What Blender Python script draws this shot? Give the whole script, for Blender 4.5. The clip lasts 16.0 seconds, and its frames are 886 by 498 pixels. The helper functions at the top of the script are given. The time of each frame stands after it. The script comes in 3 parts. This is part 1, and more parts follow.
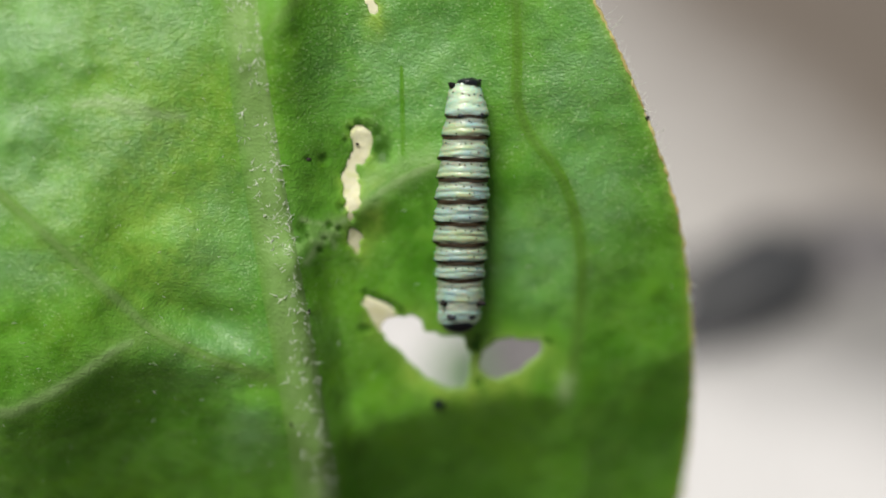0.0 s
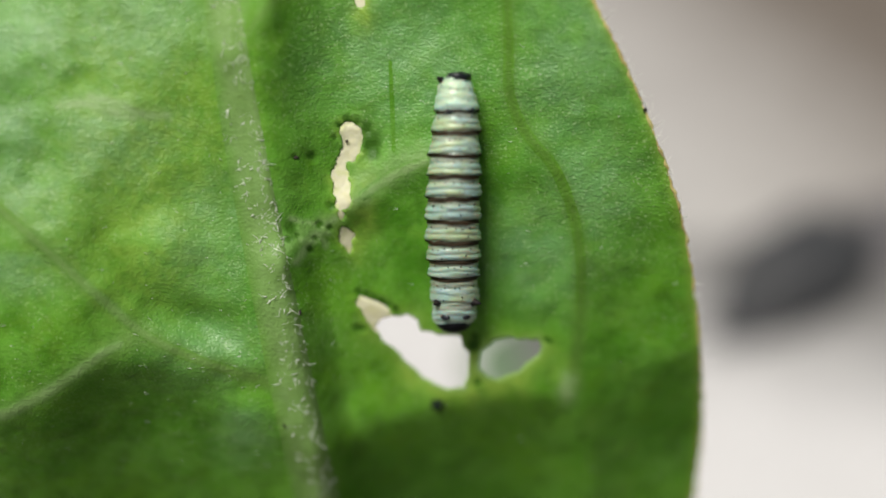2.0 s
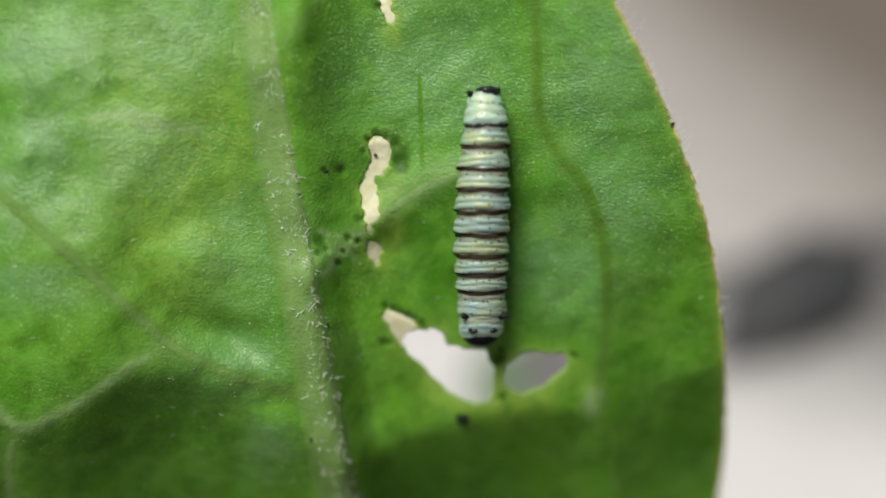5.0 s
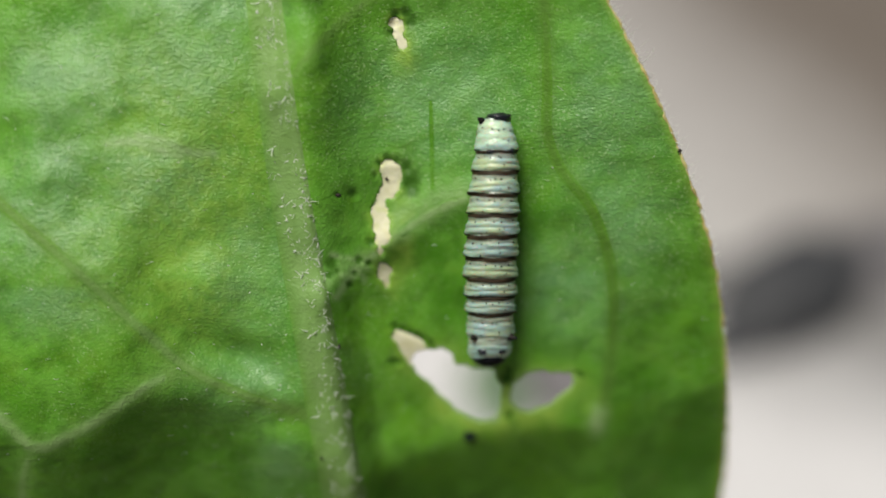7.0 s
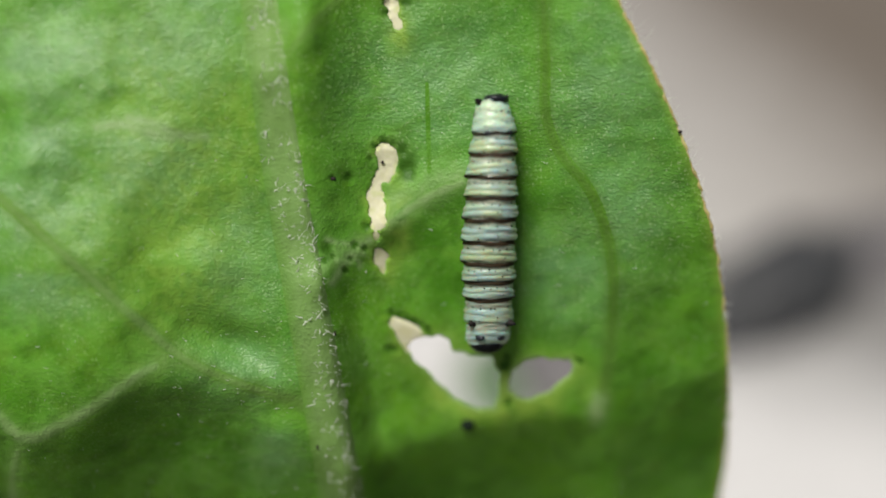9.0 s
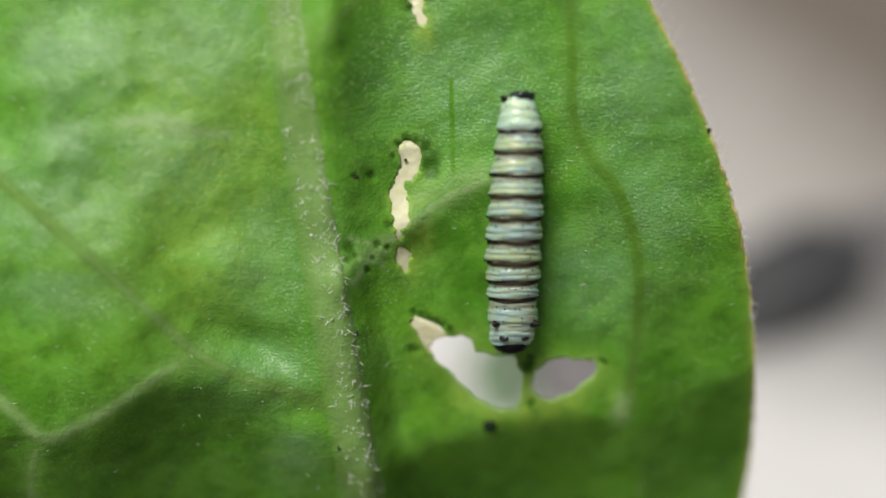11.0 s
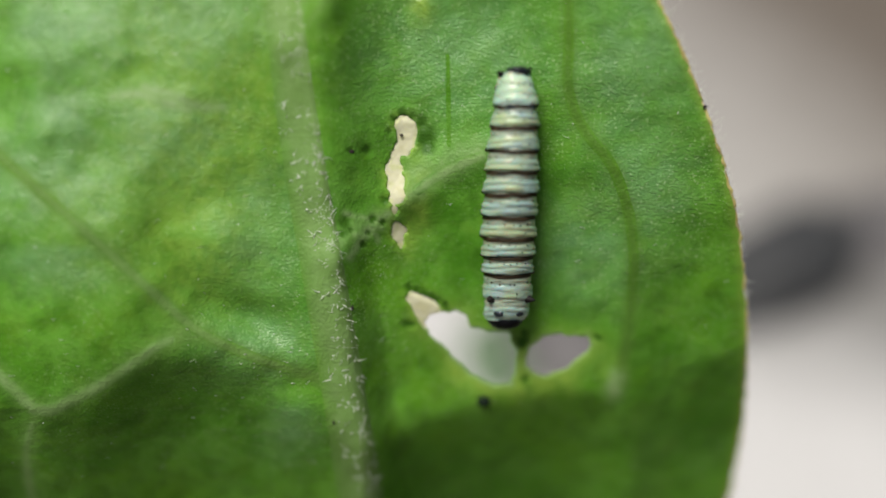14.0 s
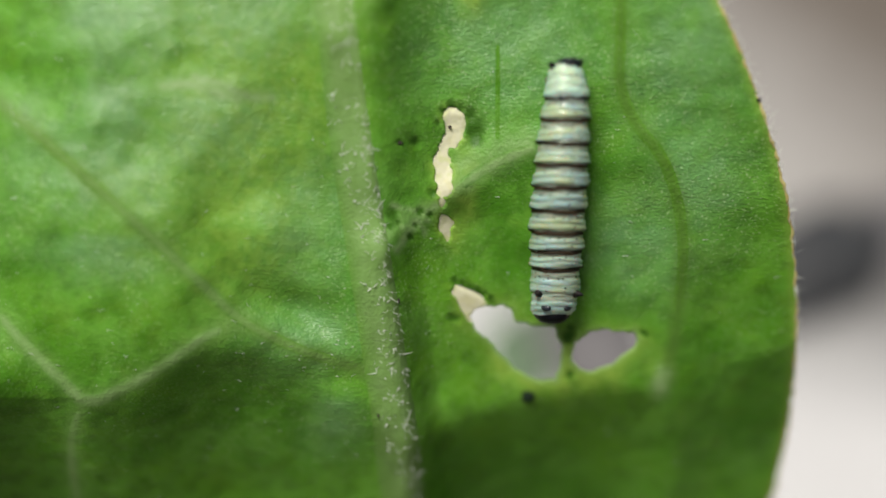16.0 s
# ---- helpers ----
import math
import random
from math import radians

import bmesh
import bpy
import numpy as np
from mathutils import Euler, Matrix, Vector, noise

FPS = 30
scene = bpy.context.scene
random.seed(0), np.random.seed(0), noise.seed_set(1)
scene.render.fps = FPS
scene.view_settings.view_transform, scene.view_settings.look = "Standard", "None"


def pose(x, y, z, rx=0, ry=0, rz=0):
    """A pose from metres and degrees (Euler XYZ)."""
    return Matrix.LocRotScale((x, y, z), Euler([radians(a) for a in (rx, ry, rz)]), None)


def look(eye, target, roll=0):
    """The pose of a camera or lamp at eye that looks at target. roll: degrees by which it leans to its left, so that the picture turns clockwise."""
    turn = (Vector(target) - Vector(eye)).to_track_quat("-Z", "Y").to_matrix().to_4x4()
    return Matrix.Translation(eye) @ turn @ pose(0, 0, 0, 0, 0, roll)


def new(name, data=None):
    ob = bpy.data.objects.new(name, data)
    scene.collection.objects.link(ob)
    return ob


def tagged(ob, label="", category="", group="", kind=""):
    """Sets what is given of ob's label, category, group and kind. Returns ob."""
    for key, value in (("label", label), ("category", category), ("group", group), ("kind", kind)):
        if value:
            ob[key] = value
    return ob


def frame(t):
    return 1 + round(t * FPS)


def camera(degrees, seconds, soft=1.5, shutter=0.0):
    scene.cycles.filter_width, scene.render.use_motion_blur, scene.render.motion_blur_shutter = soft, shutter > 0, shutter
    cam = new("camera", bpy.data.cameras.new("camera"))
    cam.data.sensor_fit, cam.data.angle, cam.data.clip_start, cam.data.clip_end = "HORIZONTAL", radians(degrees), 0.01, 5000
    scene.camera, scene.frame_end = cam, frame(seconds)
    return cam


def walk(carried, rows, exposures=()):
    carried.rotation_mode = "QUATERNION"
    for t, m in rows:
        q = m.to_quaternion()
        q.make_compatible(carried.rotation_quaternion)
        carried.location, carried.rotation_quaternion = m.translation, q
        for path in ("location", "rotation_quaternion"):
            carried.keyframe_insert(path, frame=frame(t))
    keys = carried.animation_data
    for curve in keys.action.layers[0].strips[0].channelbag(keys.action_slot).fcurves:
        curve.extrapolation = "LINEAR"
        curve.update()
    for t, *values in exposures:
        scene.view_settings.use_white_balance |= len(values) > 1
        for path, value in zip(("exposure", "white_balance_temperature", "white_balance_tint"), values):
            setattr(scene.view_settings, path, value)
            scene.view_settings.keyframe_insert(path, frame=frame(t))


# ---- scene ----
# A caterpillar feeding on the underside of a milkweed leaf, seen from four centimetres.
# The leaf has a space of its own: x across, y away from the viewer, z towards the tip; it is tipped back over the paving.
TIP = 35.0
LEAF = pose(0, 0, 0.20, -TIP, 0, 0)

# Rows: seconds; millimetres in the leaf's space; degrees.
PATH = (
    (0.0, -0.52, -41.57, -0.16, 90.15, -0.31, -1.77),
    (0.5, 0.25, -41.45, 0.03, 90.00, -0.31, -0.83),
    (1.0, 0.88, -41.29, 0.20, 89.85, -0.11, 0.56),
    (1.5, 0.49, -41.15, -0.03, 90.05, 0.01, 0.72),
    (2.0, 1.79, -40.57, 0.34, 89.36, 0.14, 1.00),
    (2.5, 0.98, -40.50, 0.27, 89.15, -0.06, 0.76),
    (3.0, 1.49, -40.67, -0.08, 89.38, 0.01, 0.84),
    (3.5, 0.73, -40.85, 0.37, 89.92, 0.04, 0.34),
    (4.0, 0.37, -40.34, 0.42, 89.66, -0.05, 0.92),
    (4.2, 0.49, -40.36, 0.11, 89.99, 0.10, 0.93),
    (6.3, -0.74, -41.51, 0.81, 90.98, -0.12, 0.34),
    (6.5, -1.03, -41.29, 1.37, 90.48, -0.24, 0.37),
    (7.0, -0.41, -41.39, 1.19, 90.35, -0.15, 0.19),
    (7.5, 0.23, -41.54, 1.25, 90.05, -0.06, -0.17),
    (8.0, -0.84, -41.46, 1.07, 90.10, -0.16, -0.28),
    (8.5, -0.58, -41.01, 0.79, 90.16, 0.02, -0.30),
    (10.8, -0.63, -40.23, 0.56, 90.47, 0.37, 0.08),
    (11.0, -1.30, -40.10, 0.86, 89.84, 0.01, 0.18),
    (11.5, -0.79, -39.88, 0.97, 89.93, 0.41, 0.58),
    (12.0, -1.39, -40.02, 0.93, 89.73, 0.07, 0.65),
    (12.5, -1.80, -40.01, 1.04, 89.59, -0.16, 1.21),
    (13.0, -2.32, -40.02, 0.83, 89.28, -0.31, 0.69),
    (13.5, -1.42, -39.90, 1.42, 89.19, -0.20, -0.11),
    (14.0, -1.34, -40.19, 0.62, 88.70, -0.34, -0.15),
    (14.5, -1.66, -39.69, 0.48, 88.43, -0.43, 0.42),
    (15.0, -2.09, -39.24, -0.02, 88.48, -0.66, 1.20),
    (15.5, -2.51, -39.61, 0.07, 88.49, -0.78, 1.41),
    (16.0, -2.50, -39.86, 0.34, 88.64, -0.75, 1.06),
)
cam = camera(50.0, 16.0, soft=1.9)
cam.data.dof.use_dof = True
cam.data.dof.focus_distance = 0.0400
cam.data.dof.aperture_fstop = 12.0
walk(cam, [(t, LEAF @ pose(x / 1000, y / 1000, z / 1000, rx, ry, rz)) for t, x, y, z, rx, ry, rz in PATH], exposures=[(0.0, 0.06), (2.5, 0.0), (7.5, -0.05), (11.0, -0.01), (13.5, -0.08), (15.0, 0.02), (16.0, 0.02)])

# ---- light: a bright overcast day, the brightest part of the sky up to one side ----
SUN_WAY = LEAF.to_3x3() @ Vector((-0.27, -0.74, 0.61)).normalized()
world = bpy.data.worlds.new("sky")
scene.world = world
world.use_nodes = True
sky = world.node_tree.nodes.new("ShaderNodeTexSky")
sky.sky_type = "NISHITA"
sky.sun_disc = False
sky.sun_elevation = math.asin(SUN_WAY.z)
sky.sun_rotation = math.atan2(SUN_WAY.x, SUN_WAY.y)
sky.air_density, sky.dust_density, sky.ozone_density = 1.0, 4.0, 1.0
background = world.node_tree.nodes["Background"]
background.inputs["Strength"].default_value = 0.031
world.node_tree.links.new(sky.outputs[0], background.inputs["Color"])
sun = new("sun", bpy.data.lights.new("sun", "SUN"))
sun.data.energy, sun.data.angle, sun.data.color = 4.5, radians(27), (1.0, 0.95, 0.88)
sun.matrix_world = look(SUN_WAY * 3, (0, 0, 0))


# ---- materials ----
class Nodes:
    """A node material under construction."""

    def __init__(self, name):
        self.mat = bpy.data.materials.new(name)
        self.mat.use_nodes = True
        self.tree = self.mat.node_tree
        self.bsdf = self.tree.nodes["Principled BSDF"]
        self.out = self.tree.nodes["Material Output"]
        self.space = self.add("ShaderNodeTexCoord").outputs["Object"]

    def add(self, kind, **values):
        node = self.tree.nodes.new(kind)
        for key, value in values.items():
            node.inputs[key.replace("_", " ")].default_value = value
        return node

    def link(self, a, b):
        self.tree.links.new(a, b)

    def stretched(self, scale):
        node = self.add("ShaderNodeMapping", Scale=scale)
        self.link(self.space, node.inputs["Vector"])
        return node.outputs[0]

    def noise(self, scale, detail=3.0, rough=0.55, vector=None):
        node = self.add("ShaderNodeTexNoise", Scale=scale, Detail=detail, Roughness=rough)
        self.link(vector or self.space, node.inputs["Vector"])
        return node.outputs["Fac"]

    def cells(self, scale, edge=True, vector=None):
        node = self.add("ShaderNodeTexVoronoi", Scale=scale)
        node.feature = "DISTANCE_TO_EDGE" if edge else "F1"
        self.link(vector or self.space, node.inputs["Vector"])
        return node.outputs["Distance"]

    def ramp(self, fac, *stops):
        node = self.add("ShaderNodeValToRGB")
        el = node.color_ramp.elements
        while len(el) < len(stops):
            el.new(0.5)
        for e, (at, colour) in zip(el, stops):
            e.position = at
            e.color = (*colour, 1.0) if isinstance(colour, tuple) else (colour, colour, colour, 1.0)
        self.link(fac, node.inputs["Fac"])
        return node.outputs["Color"]

    def mix(self, fac, a, b, how="MIX"):
        node = self.add("ShaderNodeMix")
        node.data_type, node.blend_type = "RGBA", how
        for socket, value in ((node.inputs[0], fac), (node.inputs[6], a), (node.inputs[7], b)):
            if isinstance(value, (int, float)):
                socket.default_value = value if socket == node.inputs[0] else (value, value, value, 1)
            elif isinstance(value, tuple):
                socket.default_value = (*value, 1.0)
            else:
                self.link(value, socket)
        return node.outputs[2]

    def maths(self, how, a, b):
        node = self.add("ShaderNodeMath")
        node.operation = how
        for socket, value in zip(node.inputs, (a, b)):
            if isinstance(value, (int, float)):
                socket.default_value = value
            else:
                self.link(value, socket)
        return node.outputs[0]

    def tone(self, name="tone"):
        node = self.add("ShaderNodeAttribute")
        node.attribute_name = name
        parts = self.add("ShaderNodeSeparateColor")
        self.link(node.outputs["Color"], parts.inputs[0])
        return (*parts.outputs, node.outputs["Alpha"])

    def bump(self, height, strength, metres, before=None):
        node = self.add("ShaderNodeBump", Strength=strength, Distance=metres)
        self.link(height, node.inputs["Height"])
        if before:
            self.link(before, node.inputs["Normal"])
        return node.outputs[0]

    def set(self, **values):
        for key, value in values.items():
            socket = self.bsdf.inputs[key.replace("_", " ")]
            if hasattr(value, "is_linked"):
                self.link(value, socket)
            elif isinstance(value, tuple) and len(value) == 3 and socket.type == "RGBA":
                socket.default_value = (*value, 1.0)
            else:
                socket.default_value = value
        return self

    def translucent(self, colour, share):
        back = self.add("ShaderNodeBsdfTranslucent")
        if hasattr(colour, "is_linked"):
            self.link(colour, back.inputs["Color"])
        else:
            back.inputs["Color"].default_value = (*colour, 1)
        both = self.add("ShaderNodeMixShader", Fac=share)
        self.link(self.bsdf.outputs[0], both.inputs[1])
        self.link(back.outputs[0], both.inputs[2])
        self.link(both.outputs[0], self.out.inputs["Surface"])
        return self


def leaf_material():
    n = Nodes("leaf_underside")
    vein, rim, pale_mark, darkened = n.tone()
    broad = n.noise(130, 3, 0.6)
    cloud = n.noise(420, 3, 0.6)
    patchy = n.noise(1100, 4, 0.6)
    weave = n.noise(4600, 3, 0.6, n.stretched((1.0, 1.0, 2.2)))
    grain = n.noise(9500, 2, 0.55)
    cells = n.cells(8200, False)
    net = n.ramp(n.cells(900), (0.0, 1.0), (0.10, 0.0))
    sheen = n.add("ShaderNodeAttribute")
    sheen.attribute_name = "sheen"
    sheen = sheen.outputs["Fac"]
    show = n.maths("ADD", n.maths("MULTIPLY", sheen, 0.7), n.maths("MULTIPLY", n.ramp(n.noise(170, 2), (0.42, 0.0), (0.62, 1.0)), 0.45))
    green = n.ramp(broad, (0.35, (0.064, 0.222, 0.013)), (0.5, (0.094, 0.298, 0.018)), (0.65, (0.143, 0.388, 0.023)))
    green = n.mix(n.ramp(cloud, (0.42, 0.0), (0.62, 0.7)), green, (0.160, 0.410, 0.050))
    green = n.mix(n.ramp(patchy, (0.36, 0.45), (0.54, 0.0)), green, (0.045, 0.140, 0.010))
    green = n.mix(n.ramp(n.noise(700, 4, 0.65), (0.52, 0.0), (0.68, 0.2)), green, (0.165, 0.300, 0.016))
    green = n.mix(n.maths("MULTIPLY", n.ramp(weave, (0.36, 0.5), (0.54, 0.0)), show), green, (0.050, 0.160, 0.014))
    # Pale dashes and dots paint glints into the green.
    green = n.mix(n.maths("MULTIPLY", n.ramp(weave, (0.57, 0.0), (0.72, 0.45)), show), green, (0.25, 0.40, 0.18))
    glint_dots = n.ramp(n.noise(10500, 1, 0.5), (0.63, 0.0), (0.69, 0.9))
    green = n.mix(n.maths("MULTIPLY", glint_dots, n.maths("ADD", show, 0.12)), green, (0.46, 0.64, 0.29))
    # The sheen itself is painted in as a paler green.
    green = n.mix(n.maths("MULTIPLY", sheen, 0.45), green, (0.20, 0.45, 0.18))
    green = n.mix(n.maths("MULTIPLY", net, 0.14), green, (0.16, 0.33, 0.045))
    green = n.mix(vein, green, (0.155, 0.265, 0.058))
    green = n.mix(rim, green, (0.28, 0.47, 0.065))
    green = n.mix(pale_mark, green, (0.265, 0.43, 0.155))
    green = n.mix(darkened, green, (0.050, 0.150, 0.013))
    bumps = n.bump(cells, 0.22, 0.00006)
    bumps = n.bump(grain, 0.5, 0.00005, bumps)
    bumps = n.bump(n.maths("MULTIPLY", weave, n.maths("ADD", show, 0.15)), 0.5, 0.00011, bumps)
    bumps = n.bump(patchy, 0.3, 0.0003, bumps)
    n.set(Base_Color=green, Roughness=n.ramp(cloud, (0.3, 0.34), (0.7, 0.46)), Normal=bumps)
    n.link(n.maths("ADD", n.maths("MULTIPLY", sheen, 0.5), 0.14), n.bsdf.inputs["Specular IOR Level"])
    through_colour = n.mix(0.5, green, (0.30, 0.55, 0.012))
    return n.translucent(through_colour, 0.14).mat


def membrane_material():
    n = Nodes("dry_leaf_skin")
    patchy = n.noise(1500, 4)
    cream = n.ramp(patchy, (0.32, (0.78, 0.77, 0.48)), (0.5, (0.84, 0.83, 0.61)), (0.66, (0.73, 0.77, 0.40)))
    n.set(Base_Color=cream, Roughness=0.6, Normal=n.bump(n.noise(6000, 2), 0.3, 0.00005))
    return n.translucent(cream, 0.25).mat


def hair_material():
    n = Nodes("leaf_hair")
    n.set(Base_Color=(0.88, 0.93, 0.84), Roughness=0.3)
    return n.translucent((0.7, 0.78, 0.6), 0.3).mat


def skin_material(name, pale, warm, tint):
    n = Nodes(name)
    ridge, side, spot, _rest = n.tone()
    long = n.noise(620, 3, 0.6, n.stretched((1.0, 1.0, 1.8)))
    small = n.noise(3600, 3, 0.6, n.stretched((1.0, 1.0, 2.2)))
    colour = n.mix(n.ramp(long, (0.40, 0.0), (0.62, 0.75)), pale, warm)
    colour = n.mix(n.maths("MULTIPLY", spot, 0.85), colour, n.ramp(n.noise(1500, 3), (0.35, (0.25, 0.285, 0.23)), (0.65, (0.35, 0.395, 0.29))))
    # Flanks lean to the tint; grooves turn darker than the ridges.
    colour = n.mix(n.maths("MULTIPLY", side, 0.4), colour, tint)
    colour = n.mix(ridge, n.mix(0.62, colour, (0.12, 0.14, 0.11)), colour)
    colour = n.mix(n.ramp(n.noise(5200, 1), (0.70, 0.0), (0.74, 0.7)), colour, (0.06, 0.05, 0.04))
    bumps = n.bump(small, 0.6, 0.00007, n.bump(n.noise(9000, 2), 0.5, 0.00003))
    n.set(Base_Color=colour, Roughness=0.40, Normal=bumps, Subsurface_Weight=0.25, Subsurface_Scale=0.0004, Coat_Weight=0.4, Coat_Roughness=0.16)
    n.bsdf.inputs["Specular IOR Level"].default_value = 0.6
    return n.mat


def plain_material(name, dark, light, scale, rough, relief=0.00005):
    n = Nodes(name)
    fac = n.noise(scale, 4, 0.6)
    n.set(Base_Color=n.ramp(fac, (0.3, dark), (0.7, light)), Roughness=rough, Normal=n.bump(n.noise(scale * 3, 3), 0.5, relief))
    return n.mat


def paving_material(name, dark, light, soil=False, edge_grey=False):
    n = Nodes(name)
    broad = n.noise(9, 4)
    grit = n.noise(420, 3, 0.7)
    colour = n.ramp(broad, (0.3, dark), (0.7, light))
    colour = n.mix(n.ramp(grit, (0.35, 0.3), (0.6, 0.0)), colour, (0.30, 0.27, 0.26))
    if soil:
        # Brown earth spread over the concrete on its far side, and an unseen bed under the plant, added to cut bounced
        # light.
        spread = n.add("ShaderNodeSeparateXYZ")
        n.link(n.space, spread.inputs[0])
        far = n.maths("ADD", n.maths("MULTIPLY", spread.outputs[0], 1.15), n.maths("MULTIPLY", spread.outputs[1], 0.30))
        unseen_bed = n.maths("SUBTRACT", 0.58, n.maths("MULTIPLY", spread.outputs[1], 3.0))
        far = n.maths("ADD", n.maths("MAXIMUM", far, unseen_bed), n.maths("MULTIPLY", n.noise(40, 4), 0.10))
        colour = n.mix(n.ramp(far, (0.255, 0.0), (0.47, 1.0)), colour, n.ramp(n.noise(200, 4), (0.3, (0.094, 0.079, 0.064)), (0.7, (0.152, 0.129, 0.106))))
    if edge_grey:
        # Greyer towards the slab's far edge.
        spread = n.add("ShaderNodeSeparateXYZ")
        n.link(n.space, spread.inputs[0])
        edge = n.maths("ADD", spread.outputs[1], n.maths("MULTIPLY", n.noise(55, 4), 0.02))
        edge = n.maths("ADD", edge, n.maths("MULTIPLY", n.maths("SUBTRACT", spread.outputs[0], 0.08), 0.55))
        colour = n.mix(n.ramp(n.maths("ADD", edge, 0.21), (0.195, 0.0), (0.272, 1.0)), colour, n.ramp(broad, (0.3, (0.165, 0.163, 0.157)), (0.7, (0.215, 0.212, 0.205))))
    n.set(Base_Color=colour, Roughness=0.8, Normal=n.bump(grit, 0.5, 0.0006))
    return n.mat


BLADE = leaf_material()
MEMBRANE = membrane_material()
HAIR = hair_material()
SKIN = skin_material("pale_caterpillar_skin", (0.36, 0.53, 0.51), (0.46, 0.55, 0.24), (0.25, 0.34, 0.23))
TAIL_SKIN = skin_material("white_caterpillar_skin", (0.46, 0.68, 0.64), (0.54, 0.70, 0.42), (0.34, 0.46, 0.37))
BAND = plain_material("brown_band", (0.011, 0.009, 0.006), (0.042, 0.029, 0.015), 700, 0.6)
MARGIN = plain_material("leaf_margin", (0.40, 0.30, 0.09), (0.56, 0.52, 0.20), 900, 0.5)
BAND.node_tree.nodes["Principled BSDF"].inputs["Specular IOR Level"].default_value = 0.12
BLACK = plain_material("glossy_black", (0.005, 0.006, 0.009), (0.014, 0.018, 0.026), 3000, 0.38)
HEAD = plain_material("matt_black", (0.003, 0.003, 0.004), (0.008, 0.009, 0.011), 3000, 0.5)
HEAD.node_tree.nodes["Principled BSDF"].inputs["Specular IOR Level"].default_value = 0.08
DARK = plain_material("dark_filament", (0.005, 0.005, 0.006), (0.018, 0.013, 0.011), 2500, 0.6)
DARK.node_tree.nodes["Principled BSDF"].inputs["Specular IOR Level"].default_value = 0.2
LEG = plain_material("grey_green_leg", (0.20, 0.23, 0.16), (0.36, 0.40, 0.28), 2500, 0.45)
FRASS = plain_material("dark_frass", (0.004, 0.010, 0.006), (0.014, 0.028, 0.014), 3500, 0.75, 0.0001)
FRASS.node_tree.nodes["Principled BSDF"].inputs["Specular IOR Level"].default_value = 0.15
CRUMB = plain_material("brown_crumb", (0.010, 0.008, 0.006), (0.028, 0.020, 0.013), 4000, 0.8)
STONE = plain_material("dark_stone", (0.024, 0.025, 0.027), (0.060, 0.063, 0.066), 60, 0.55, 0.0008)
STEM = plain_material("plant_stem", (0.07, 0.13, 0.04), (0.13, 0.21, 0.07), 300, 0.5, 0.0002)
SHOOT = plain_material("young_leaf", (0.10, 0.155, 0.09), (0.155, 0.23, 0.135), 120, 0.5, 0.0003)
PAVING = paving_material("pale_paving", (0.525, 0.529, 0.527), (0.605, 0.608, 0.606), edge_grey=True)
CONCRETE = paving_material("grey_concrete", (0.375, 0.370, 0.355), (0.465, 0.459, 0.441), True)
GREY_LUMP = plain_material("grey_lump", (0.10, 0.096, 0.098), (0.17, 0.162, 0.165), 90, 0.6, 0.0006)


# ---- helpers of the builder ----
def mesh_of(name, verts, faces, material, tones=None, sheen=None):
    me = bpy.data.meshes.new(name)
    me.from_pydata([tuple(v) for v in verts], [], [tuple(f) for f in faces])
    me.materials.append(material)
    me.shade_smooth()
    if sheen is not None:
        layer = me.attributes.new("sheen", "FLOAT", "POINT")
        layer.data.foreach_set("value", np.ascontiguousarray(sheen, np.float32))
    if tones is not None:
        layer = me.color_attributes.new("tone", "FLOAT_COLOR", "POINT")
        layer.data.foreach_set("color", np.ascontiguousarray(tones, np.float32).ravel())
    me.update()
    return me


def part(name, me, parent, label=""):
    ob = new(name, me)
    ob.parent = parent
    return tagged(ob, label=label)


def lump(radii, seed, rough=0.12, rings=14, around=20):
    """A closed uneven lump: vertices and faces."""
    rnd = random.Random(seed)
    off = Vector((rnd.uniform(0, 50), rnd.uniform(0, 50), rnd.uniform(0, 50)))
    verts, faces = [], []
    for i in range(rings + 1):
        for j in range(around):
            a, b = math.pi * i / rings, 2 * math.pi * j / around
            d = Vector((math.sin(a) * math.cos(b), math.sin(a) * math.sin(b), math.cos(a)))
            k = 1 + rough * noise.noise(d * 2.2 + off) + rough * 0.5 * noise.noise(d * 5 + off)
            verts.append((d.x * radii[0] * k, d.y * radii[1] * k, d.z * radii[2] * k))
    for i in range(rings):
        for j in range(around):
            faces.append((i * around + j, (i + 1) * around + j, (i + 1) * around + (j + 1) % around, i * around + (j + 1) % around))
    return np.array(verts), faces


def tube(points, radii, around=10, flat=1.0, facing=Vector((0, 1, 0))):
    """A round tube along points, pressed flat along the facing way."""
    pts = [Vector(p) for p in points]
    verts, faces = [], []
    for i, p in enumerate(pts):
        way = (pts[min(i + 1, len(pts) - 1)] - pts[max(i - 1, 0)]).normalized()
        side = way.cross(facing).normalized()
        up = side.cross(way).normalized()
        for j in range(around):
            a = 2 * math.pi * j / around
            verts.append(p + (side * math.cos(a) + up * math.sin(a) * flat) * radii[i])
    for i in range(len(pts) - 1):
        for j in range(around):
            k = (j + 1) % around
            faces.append((i * around + j, i * around + k, (i + 1) * around + k, (i + 1) * around + j))
    faces.append(tuple(range(around))[::-1])
    faces.append(tuple(range((len(pts) - 1) * around, len(pts) * around)))
    return verts, faces


def joined(pieces):
    verts, faces = [], []
    for v, f in pieces:
        faces += [tuple(i + len(verts) for i in face) for face in f]
        verts += list(v)
    return verts, faces


GRID = np.random.RandomState(7).rand(64, 64)


